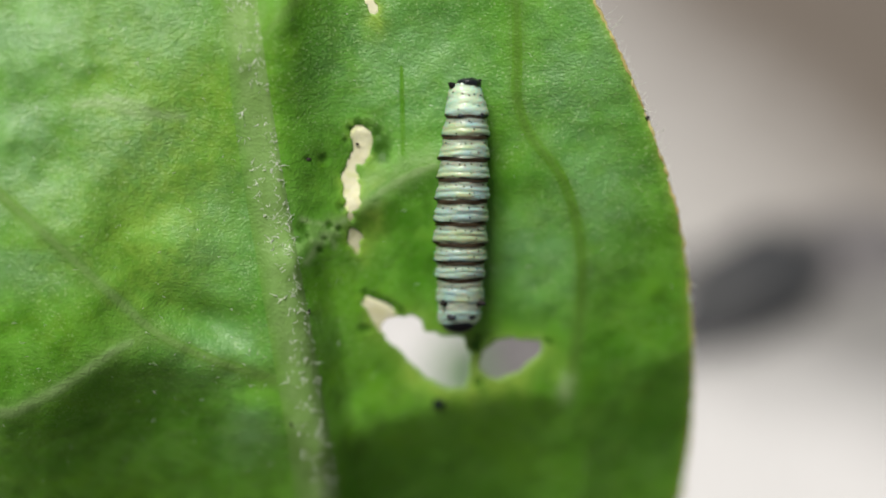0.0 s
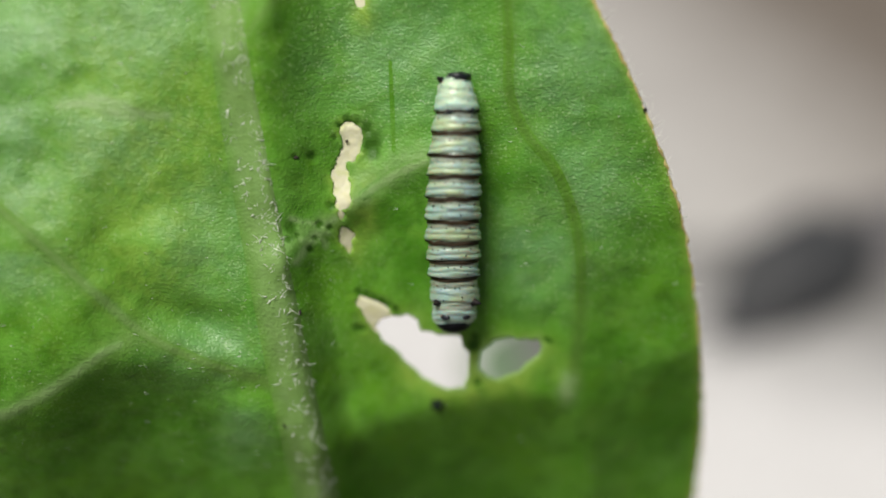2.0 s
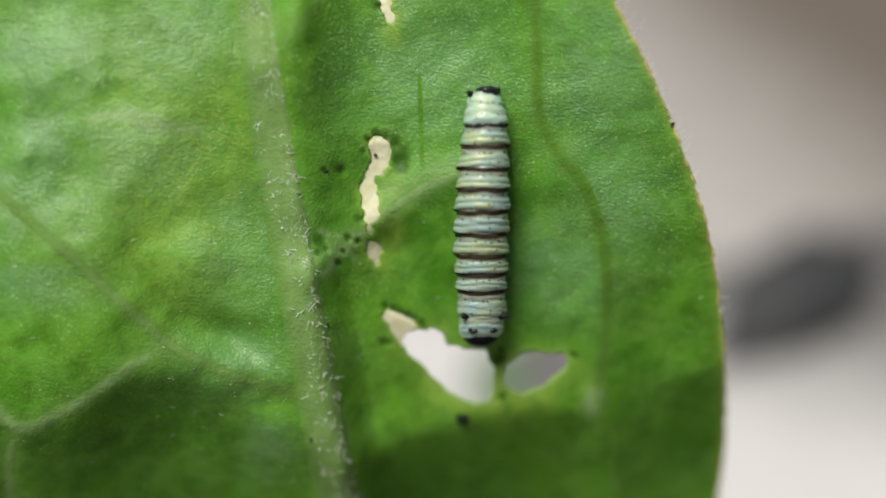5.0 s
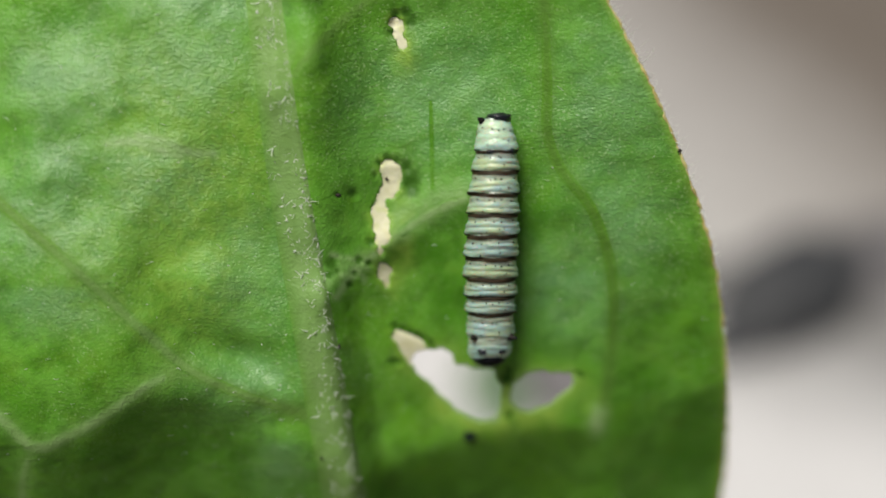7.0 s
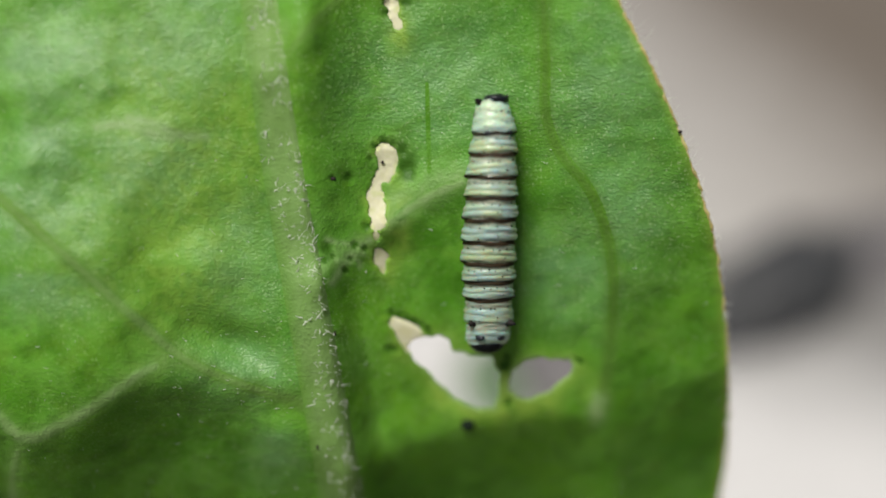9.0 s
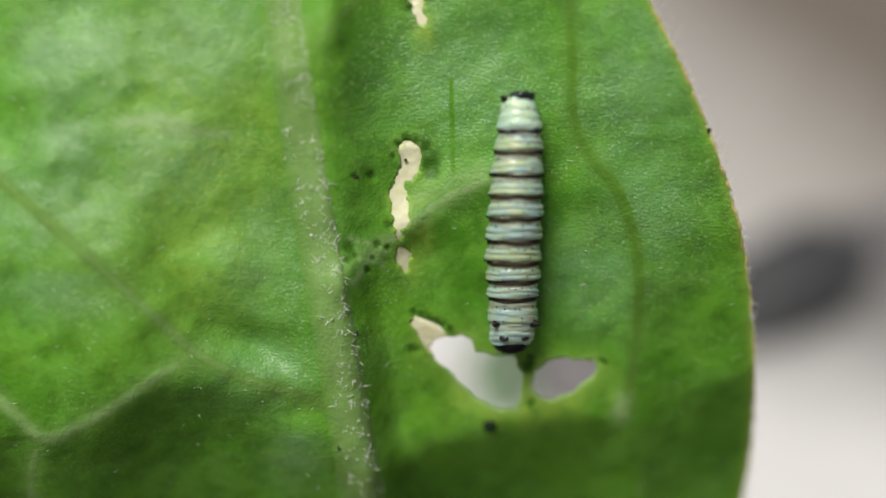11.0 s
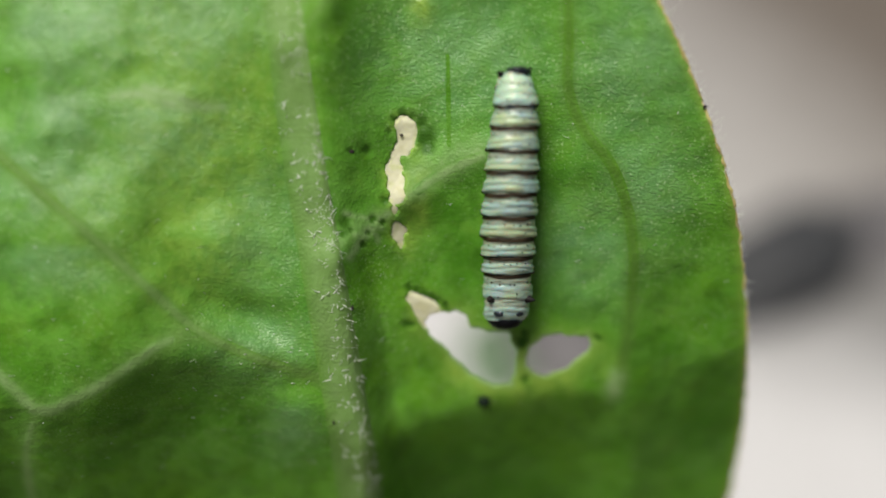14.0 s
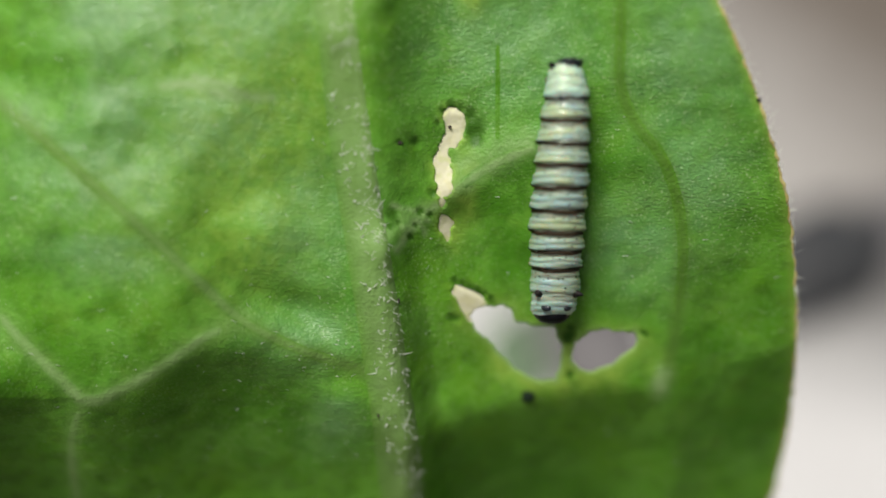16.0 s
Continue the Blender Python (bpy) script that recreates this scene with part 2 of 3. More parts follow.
def soft_noise(x, y):
    """Smooth noise from 0 to 1 with a period of 64."""
    x, y = np.asarray(x, float), np.asarray(y, float)
    i, j = np.floor(x).astype(int), np.floor(y).astype(int)
    u, v = x - i, y - j
    u, v = u * u * (3 - 2 * u), v * v * (3 - 2 * v)
    g = lambda p, q: GRID[p % 64, q % 64]
    return (g(i, j) * (1 - u) + g(i + 1, j) * u) * (1 - v) + (g(i, j + 1) * (1 - u) + g(i + 1, j + 1) * u) * v


def step(x, lo, hi):
    k = np.clip((x - lo) / (hi - lo), 0, 1)
    return k * k * (3 - 2 * k)


# ---- the leaf's surface. Blade coordinates a (across) and b (from tip to base) count in steps of 24.4 micrometres ----
STEP, EYE = 11 / 450, 41.1


def rib(b):
    """Where the midrib runs."""
    b = np.asarray(b, float)
    return 424 + 0.182 * b + 0.00008 * np.clip(400 - b, 0, 600) ** 2


EDGE_B = np.array([-1350, -1100, -750, -400, -150, 0, 80, 200, 330, 450, 560, 680, 790, 882, 1050, 1300, 1600, 1800])
EDGE_A = np.array([203, 400, 640, 865, 1010, 1087, 1128, 1180, 1226, 1253, 1265, 1270, 1264, 1250, 1205, 1090, 900, 756])


def curve(x, xs, ys):
    """Values on a smooth curve through knots."""
    xs, ys = np.asarray(xs, float), np.asarray(ys, float)
    m = np.gradient(ys, xs)
    x = np.clip(x, xs[0], xs[-1])
    i = np.clip(np.searchsorted(xs, x) - 1, 0, len(xs) - 2)
    h = xs[i + 1] - xs[i]
    t = (x - xs[i]) / h
    return (2 * t**3 - 3 * t**2 + 1) * ys[i] + (t**3 - 2 * t**2 + t) * h * m[i] + (-2 * t**3 + 3 * t**2) * ys[i + 1] + (t**3 - t**2) * h * m[i + 1]


# Veins: half width, height in mm, and knots (a, b).
VEINS = (
    (13, 0.10, ((-160, 190), (-60, 275), (30, 352), (130, 440), (230, 530), (300, 590), (400, 640), (500, 672), (545, 684))),
    (15, 0.05, ((312, 594), (240, 622), (180, 665), (110, 708), (30, 736), (-8, 702), (-74, 640), (-150, 555))),
    (12, 0.04, ((30, 736), (14, 800), (24, 890), (60, 990))),
    (15, 0.20, ((470, 100), (510, 44), (570, -20), (660, -90))),
    (13, 0.30, ((672, 364), (700, 344), (740, 318), (815, 286))),
    (12, 0.05, ((935, -110), (943, 0), (946, 90), (950, 190), (975, 245), (1020, 300), (1050, 370), (1065, 450), (1062, 560), (1050, 662))),
    (5, 0.01, ((738, 100), (741, 200), (743, 292))),
)
SCARS_AND_SHEEN = (
    (8, 1.0, ((160, 192), (200, 188), (250, 200), (290, 214))),
    (8, 1.0, ((215, 178), (255, 186), (300, 205), (350, 212))),
    (16, 0.45, ((556, 440), (580, 416), (610, 404), (640, 396))),
    (15, 0.65, ((668, 364), (700, 344), (730, 324))),
    (17, 0.7, ((690, 352), (720, 328), (795, 288))),
    # Wide pale line: the light caught on a vein's upper side, painted in.
    (26, 0.5, ((690, 322), (730, 304), (780, 280))),
    (7, 1.0, ((572, 468), (590, 440), (612, 412), (640, 392))),
    (7, 0.9, ((580, 430), (600, 420), (626, 416))),
    (6, 0.8, ((564, 392), (588, 399), (612, 402))),
    (6, 0.8, ((600, 432), (616, 428), (622, 440))),
    (15, 1.0, ((1042, 676), (1038, 704))),
    # A spot of sheen painted beside the midrib.
    (10, 0.35, ((490, 10), (484, 44))),
    (20, 0.20, ((300, 590), (240, 622), (180, 665), (110, 708), (30, 736), (-8, 702), (-74, 640), (-150, 555))),
    (16, 0.22, ((30, 736), (14, 800), (24, 890), (60, 990))),
)
# Yellowed spots; the second line's wide ones brighten the left half by colour.
YELLOW = ((692, 320, 22, 0.5), (690, 392, 24, 0.6), (676, 455, 16, 0.4), (692, 42, 20, 0.6), (872, 698, 22, 0.45), (960, 682, 20, 0.5), (812, 698, 20, 0.45), (1030, 668, 22, 0.4), (760, 668, 22, 0.5), (915, 692, 22, 0.45), (874, 648, 12, 0.9), (680, 600, 18, 0.2),
    (330, 330, 130, 0.30), (230, 130, 110, 0.22), (420, 160, 90, 0.26), (300, 480, 90, 0.18), (120, 420, 110, 0.18))
# Glossier patches, with pale sheen also painted into their colour.
SHEEN_SPOTS = ((1050, 130, 110, 150), (1090, 330, 80, 110), (70, 280, 100, 110), (100, 80, 130, 90), (425, 618, 110, 62), (475, 765, 45, 50), (40, 330, 150, 110), (60, 480, 110, 50), (760, 120, 150, 120), (990, 450, 90, 90), (300, 60, 120, 90), (420, 420, 90, 110), (250, 250, 120, 90), (330, -80, 150, 90))
# Eaten hollows; the run from (678, 522) is shade painted along a bite.
PITS_AND_SHADE = (
    (600, 283, 9), (703, 258, 22), (706, 276, 16), (694, 234, 12), (678, 224, 9), (663, 221, 9), (648, 229, 7), (640, 250, 5), (562, 408, 13), (560, 426, 8), (574, 421, 6), (596, 446, 6), (604, 426, 5), (630, 408, 5), (633, 369, 9),
    (612, 402, 7), (683, 586, 7), (672, 584, 7), (882, 679, 8), (877, 614, 12), (880, 600, 9), (1003, 606, 5), (1011, 610, 4),
    (672, -22, 9), (667, -4, 8), (676, -38, 9), (702, -26, 13), (694, -42, 9), (678, 522, 7), (690, 527, 8), (703, 532, 8), (716, 538, 8), (728, 544, 7), (740, 551, 6), (745, 558, 5), (571, 284, 5),
)


VEIN_TINT = (0.6, 0.3, 0.3, 0.4, 0.1, 0.5, 0.0)
VEIN_DEEP = (0.14, 0.0, 0.0, 0.0, 0.0, 0.36, 0.20)
VEIN_PALE = (0.38, 0.75, 0.6, 0.15, 1.0, 0.0, 0.0)


def smooth_line(knots, count):
    knots = np.array(knots, float)
    t = np.r_[0, np.cumsum(np.hypot(*np.diff(knots, axis=0).T))]
    s = np.linspace(0, t[-1], count)
    return np.stack([curve(s, t, knots[:, 0]), curve(s, t, knots[:, 1])], 1)


def reach(a, b, line):
    """Distance from blade points to a line of points."""
    best = np.full(np.shape(a), 1e9)
    for (a0, b0), (a1, b1) in zip(line[:-1], line[1:]):
        da, db = a1 - a0, b1 - b0
        t = np.clip(((a - a0) * da + (b - b0) * db) / (da * da + db * db + 1e-9), 0, 1)
        best = np.minimum(best, np.hypot(a - a0 - t * da, b - b0 - t * db))
    return best


VEIN_LINES = [(w, h, smooth_line(k, 26)) for w, h, k in VEINS]


def depth(a, b):
    """How far the blade lies behind the leaf's plane, in mm."""
    a, b = np.asarray(a, float), np.asarray(b, float)
    d = (a - rib(b)) * STEP
    right = -1.2 + 2.0 * step(d, -0.6, 6.2) - (1.2 * step(-b, -620, -100) - 0.2) * step(d, 8.5, 18.5)
    right = right + (0.24 + 0.15 * step(a, 1040, 1160)) * np.log1p(np.exp(np.clip((b - 405) * STEP / 1.6, -30, 30))) * 1.6
    fold = curve(a, (480, 618, 722, 817, 920, 1032, 1150, 1270, 1500), (860, 802, 758, 726, 708, 702, 676, 620, 560))
    past = (b - fold) * STEP
    right = right + (1.15 - 0.6 * step(a, 950, 1090)) * np.log1p(np.exp(np.clip(past / 0.25, -30, 30))) * 0.25
    right = right + 0.6 * step(d, 0.3, 2.2) * (1 - step(d, 2.8, 8.5)) * (0.6 + 0.4 * step(-b, -420, -60))
    left = -1.2 - 2.1 * step(-d, -3.0, 11.0) + 0.6 * step(-d, 10.0, 18.0) * (1 - step(b, 600, 780))
    # The half beyond the midrib arches: it tips back towards the tip, and falls off below its forked vein.
    left = left + 0.225 * np.log1p(np.exp(np.clip((510 - b) * STEP / 2.2, -30, 30))) * 2.2
    left = left + 0.24 * np.log1p(np.exp(np.clip((b - 570) * STEP / 1.4, -30, 30))) * 1.4
    fork = curve(a, (-300, -150, -74, 0, 40, 110, 240, 330, 480, 600), (735, 695, 684, 704, 725, 712, 640, 640, 720, 800))
    left = left + 0.74 * np.log1p(np.exp(np.clip((b - fork - 8) * STEP / 0.28, -30, 30))) * 0.28 * step(a, -500, -100)
    beyond = (np.where(b < 736, 30 - (736 - b) * 1.08, 26) - a) * STEP
    left = left - 0.45 * np.log1p(np.exp(np.clip(beyond / 0.4, -30, 30))) * 0.4 * step(b, 560, 680)
    left = left + 0.8 * np.exp(-(((a - 390) / 90) ** 2) - ((b - 568 - 0.3 * (a - 390)) / 44) ** 2)
    left = left + 0.3 * np.exp(-(((a - 452) / 60) ** 2) - ((b - 690) / 32) ** 2)
    blend = step(d, 0.4, 2.6)
    # The whole blade leans towards the viewer at its tip.
    y = left * (1 - blend) + right * blend + 0.22 * (b - 441) * STEP
    # Towards the tip the midrib stands out like a keel.
    y = y - 1.3 * step(-b, -430, -60) * np.exp(-(((d - 0.9) / np.where(d < 0.9, 9.0, 2.2)) ** 2))
    waves = soft_noise((0.86 * a + 0.5 * b) / 92 + 3.3, (0.86 * b - 0.5 * a) / 86 + 1.7) - 0.5
    waves2 = soft_noise((0.7 * a - 0.7 * b) / 37 + 9.1, (0.7 * a + 0.7 * b) / 31 + 5.2) - 0.5
    quilt = 0.3 + 0.16 * step(-d, 0.5, 3.0)
    y = y + quilt * waves + 0.08 * waves2
    for x, z, r in PITS_AND_SHADE:
        y = y + 0.10 * np.exp(-(((a - x) ** 2 + (b - z) ** 2) / r**2) ** 2)
    # The chewed side vein stands up beside the midrib.
    y = y - 0.2 * np.exp(-((reach(a, b, ((552, 470), (590, 432), (640, 392), (672, 364))) / 30) ** 2))
    for w, h, line in VEIN_LINES:
        y = y - h * np.exp(-((reach(a, b, line) / (8 + w * 2.4)) ** 2))
    return y


def place(a, b, lift=0.0):
    """A point of the leaf's space in metres, lifted in mm towards the viewer."""
    y = depth(a, b) - lift
    k = STEP * (EYE + y) / EYE
    return np.stack([(np.asarray(a, float) - 784) * k, y, (441 - np.asarray(b, float)) * k], -1) / 1000


# Bites: outlines eaten right through, and spots where only a dry skin is left.
BITES = (
    ((708, 582), (722, 566), (764, 561), (779, 568), (783, 589), (815, 596), (852, 600), (866, 629), (864, 673), (857, 690), (826, 690), (790, 673), (757, 644), (737, 620), (716, 602)),
    ((883, 645), (891, 625), (915, 606), (942, 602), (954, 607), (990, 605), (997, 618), (986, 633), (950, 662), (920, 673), (898, 670), (884, 658)),
)
SCRAPES = (
    ((664, 240, 16), (670, 254, 20), (668, 268, 17), (654, 290, 10), (648, 304, 9), (650, 322, 14), (652, 342, 15), (653, 364, 12)),
    ((651, 384, 5), (652, 387, 4)),
    ((657, 414, 9), (659, 428, 12), (663, 444, 8)),
    ((678, -22, 13), (683, 2, 9), (686, 16, 6)),
    ((680, 535, 5), (690, 545, 12), (702, 558, 19), (716, 570, 22), (708, 586, 9)),
)


def outline(a, b, corners):
    """Signed distance to a closed outline, below zero inside."""
    away = reach(a, b, list(corners) + [corners[0]])
    inside = np.zeros(np.shape(a), bool)
    for (a0, b0), (a1, b1) in zip(corners, corners[1:] + corners[:1]):
        cross = ((b0 > b) != (b1 > b)) & (a < (a1 - a0) * (b - b0) / (b1 - b0 + 1e-9) + a0)
        inside ^= cross
    return np.where(inside, -away, away)


def bitten(a, b):
    ragged = 5.0 * (soft_noise(a / 11, b / 11) - 0.5) + 2.5 * (soft_noise(a / 4.5 + 7, b / 4.5) - 0.5)
    return np.minimum(*[outline(a, b, c) for c in BITES]) + ragged


def filled(spots):
    """The spots with three more between each two."""
    return [tuple(np.array(p) * (1 - k / 4) + np.array(q) * k / 4) for p, q in zip(spots[:-1], spots[1:]) for k in range(4)] + [spots[-1]]


def scraped(a, b, spots):
    spots = filled(spots)
    ragged = 9.0 * (soft_noise(a / 12 + 3, b / 12) - 0.5) + 5 * (soft_noise(a / 5, b / 5 + 4) - 0.5)
    return np.min([np.hypot(a - x, b - y) - r for x, y, r in spots], axis=0) + ragged


def gaps(a, b):
    return np.minimum(bitten(a, b), np.min([scraped(a, b, s) for s in SCRAPES], axis=0))


def half_width(rows):
    """From the midrib to the uneven margin."""
    wide = curve(rows, EDGE_B, EDGE_A) - rib(rows)
    jag = 3.0 * (soft_noise(rows / 9, rows * 0) - 0.5) + 2.0 * (soft_noise(rows / 4, rows * 0 + 5) - 0.5)
    return np.maximum(wide + jag * (wide > 40), 6)


def blade_mesh():
    rows = np.r_[np.arange(-1350, -160, 35), np.arange(-160, 1010, 4.2), np.arange(1010, 1801, 35)].astype(float)
    right = np.linspace(0, 1, 190)
    left = -np.r_[np.linspace(0, 0.9, 170), np.linspace(0.95, 1.55, 9)][1:][::-1]
    across = np.r_[left, right]
    b = np.repeat(rows[:, None], len(across), 1)
    wide = half_width(rows)
    a = rib(b) + across[None] * wide[:, None]
    f = gaps(a, b)
    n, m = a.shape
    index = np.arange(n * m).reshape(n, m)
    quads = np.stack([index[:-1, :-1], index[1:, :-1], index[1:, 1:], index[:-1, 1:]], -1).reshape(-1, 4)
    keep = f.ravel()[quads].mean(1) > 0
    near = np.zeros(n * m, int)
    np.add.at(near, quads[~keep].ravel(), 1)
    edge = (near > 0).reshape(n, m)
    e = 0.6
    for _ in range(3):
        ga, gb = (gaps(a[edge] + e, b[edge]) - gaps(a[edge] - e, b[edge])) / (2 * e), (gaps(a[edge], b[edge] + e) - gaps(a[edge], b[edge] - e)) / (2 * e)
        g2 = ga**2 + gb**2 + 0.15
        move = gaps(a[edge], b[edge])
        a[edge] -= np.clip(move * ga / g2, -2.2, 2.2)
        b[edge] -= np.clip(move * gb / g2, -2.2, 2.2)
    quads = quads[keep]
    used = np.zeros(n * m, bool)
    used[quads.ravel()] = True
    number = np.cumsum(used) - 1
    quads = number[quads]
    av, bv = a.ravel()[used], b.ravel()[used]
    count = len(av)
    # Thin towards the margin and the bitten edges.
    margin = np.minimum(1, (1.0 - np.abs(np.repeat(across[None], n, 0)).ravel()[used]).clip(0) / 0.02)
    front = place(av, bv, 0.03 * margin)
    back = place(av, bv, -0.10 - 0.08 * margin)
    sides = np.concatenate([quads[:, [i, (i + 1) % 4]] for i in range(4)])
    key = np.sort(sides, 1)
    _, first, times = np.unique(key[:, 0].astype(np.int64) * count + key[:, 1], return_index=True, return_counts=True)
    rimmed = sides[first[times == 1]]
    walls = np.stack([rimmed[:, 1], rimmed[:, 0], rimmed[:, 0] + count, rimmed[:, 1] + count], 1)
    faces = np.concatenate([quads, quads[:, ::-1] + count, walls])
    vein = np.zeros(count)
    for (w, h, line), shade in zip(VEIN_LINES, VEIN_TINT):
        vein = np.maximum(vein, shade * np.exp(-((reach(av, bv, line) / (w * 1.1)) ** 2)))
    hole, dry = bitten(av, bv), np.min([scraped(av, bv, s) for s in SCRAPES], axis=0)
    below = 0.5 + 0.5 * step(bv + 0.12 * (av - 850), 600, 670)
    pale = np.exp(-(hole.clip(0) / 17) ** 1.2) * below + 0.75 * np.exp(-((dry.clip(0) / 9) ** 1.2)) * (0.25 + 0.75 * step(soft_noise(av / 22, bv / 22), 0.35, 0.65))
    strip = curve(bv, EDGE_B, EDGE_A) - av
    for x, y, r, k in YELLOW:
        pale = pale + k * np.exp(-((av - x) ** 2 + ((bv - y) * 0.7) ** 2) / r**2) * (0.4 + 1.2 * soft_noise(av / 10, bv / 10))
    pale = np.maximum(pale, 0.55 * np.exp(-((strip / 12) ** 2)))
    vein = np.maximum(vein, 0.35 * np.exp(-((strip / 9) ** 2)))
    pale_mark = np.zeros(count)
    for w, k, s in SCARS_AND_SHEEN:
        uneven = 0.6 + 0.8 * soft_noise(av / 9, bv / 9)
        pale_mark = np.maximum(pale_mark, k * uneven * np.exp(-((reach(av, bv, smooth_line(s, 12)) / w) ** 2)))
    pale_mark = np.maximum(pale_mark, 0.8 * np.exp(-((hole.clip(0) / 6) ** 2)) * below)
    darkened = np.zeros(count)
    for x, y, r in PITS_AND_SHADE:
        darkened = np.maximum(darkened, 1 - step(np.hypot(av - x, bv - y) + 6 * (soft_noise(av / 6, bv / 6) - 0.5), r * 0.45, r * 1.25))
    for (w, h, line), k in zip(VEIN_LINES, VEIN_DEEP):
        darkened = np.maximum(darkened, k * np.exp(-((reach(av, bv, line) / w) ** 2)))
    tones = np.stack([vein, pale.clip(0, 1), pale_mark.clip(0, 1), darkened], 1)
    sheen = np.zeros(count)
    for x, y, ra, rb in SHEEN_SPOTS:
        sheen = np.maximum(sheen, np.exp(-(((av - x) / ra) ** 2) - ((bv - y) / rb) ** 2))
    sheen = (sheen * (0.55 + 0.9 * soft_noise(av / 26, bv / 20))).clip(0, 1)
    return mesh_of("blade", np.concatenate([front, back]), faces, BLADE, np.concatenate([tones, tones]), np.concatenate([sheen, sheen]))


def sheet_mesh(name, spots, lift):
    """A dry skin over one scraped spot."""
    xs, ys, rs = np.array(spots, float).T
    lo, hi = (min(xs - rs) - 8, min(ys - rs) - 8), (max(xs + rs) + 8, max(ys + rs) + 8)
    ca, cb = np.arange(lo[0], hi[0], 2.6), np.arange(lo[1], hi[1], 2.6)
    a, b = np.meshgrid(ca, cb)
    inside = scraped(a, b, spots) < 3.5
    inside &= bitten(a, b) > -1.0
    n, m = a.shape
    index = np.arange(n * m).reshape(n, m)
    quads = np.stack([index[:-1, :-1], index[1:, :-1], index[1:, 1:], index[:-1, 1:]], -1).reshape(-1, 4)
    quads = quads[inside.ravel()[quads].all(1)]
    used = np.zeros(n * m, bool)
    used[quads.ravel()] = True
    quads = (np.cumsum(used) - 1)[quads]
    a, b = a.ravel()[used], b.ravel()[used]
    wrinkle = 0.025 * (soft_noise(a / 7, b / 7) - 0.5)
    count = len(a)
    verts = np.concatenate([place(a, b, lift + wrinkle), place(a, b, lift + wrinkle - 0.03)])
    sides = np.concatenate([quads[:, [i, (i + 1) % 4]] for i in range(4)])
    key = np.sort(sides, 1)
    _, first, times = np.unique(key[:, 0].astype(np.int64) * count + key[:, 1], return_index=True, return_counts=True)
    r = sides[first[times == 1]]
    walls = np.stack([r[:, 1], r[:, 0], r[:, 0] + count, r[:, 1] + count], 1)
    return mesh_of(name, verts, np.concatenate([quads, quads[:, ::-1] + count, walls]), MEMBRANE)


def strip_mesh(name, line, half, off, shape, tint, material, pale, soft, deep=0.0):
    """A raised strip along a line on the blade, closed at the back: offsets across from -1 to 1, heights in mm, and its tint."""
    way = np.gradient(line, axis=0)
    way /= np.hypot(*way.T)[:, None]
    side = np.stack([way[:, 1], -way[:, 0]], 1)
    a = line[:, 0, None] + side[:, 0, None] * off[None] * np.asarray(half)[:, None]
    b = line[:, 1, None] + side[:, 1, None] * off[None] * np.asarray(half)[:, None]
    sunk = 0.09 * (1 - step(np.minimum(np.arange(len(line)), np.arange(len(line))[::-1]) / len(line), 0.0, 0.1))
    front = place(a, b, 0.032 + np.repeat(shape[None], len(line), 0) - sunk[:, None]).reshape(-1, 3)
    back = place(a, b, -0.13).reshape(-1, 3)
    n, m = a.shape
    index = np.arange(n * m).reshape(n, m)
    quads = np.stack([index[:-1, :-1], index[1:, :-1], index[1:, 1:], index[:-1, 1:]], -1).reshape(-1, 4)
    ring = np.concatenate([index[0], index[1:, -1], index[-1, -2::-1], index[-2:0:-1, 0]])
    walls = np.stack([ring, np.roll(ring, -1), np.roll(ring, -1) + n * m, ring + n * m], 1)
    flat = np.zeros(n * m)
    fade = np.repeat(np.asarray(soft)[None], n, 0).ravel()
    ends = np.repeat(step(np.minimum(np.arange(n), np.arange(n)[::-1]) / n, 0.0, 0.12)[:, None], m, 1).ravel()
    mottle = (0.75 + 0.5 * soft_noise(a / 9 + 4, b / 26)).ravel()
    tone = np.stack([np.repeat(np.asarray(tint)[None], n, 0).ravel() * ends, flat, (pale * fade * ends * mottle).clip(0, 1), deep * fade], 1)
    return mesh_of(name, np.concatenate([front, back]), np.concatenate([quads, quads[:, ::-1] + n * m, walls]), material, np.concatenate([tone, tone]))


def ridge_height(off):
    """The midrib's section, in mm over the blade: a slow rise, a rounded back and a steep fall."""
    off = np.asarray(off, float)
    return 0.16 * np.cos(np.clip((off - 0.7) / np.where(off < 0.7, 1.6, 0.30), -1, 1) * math.pi / 2) ** np.where(off < 0.7, 1.5, 1.3) - 0.04


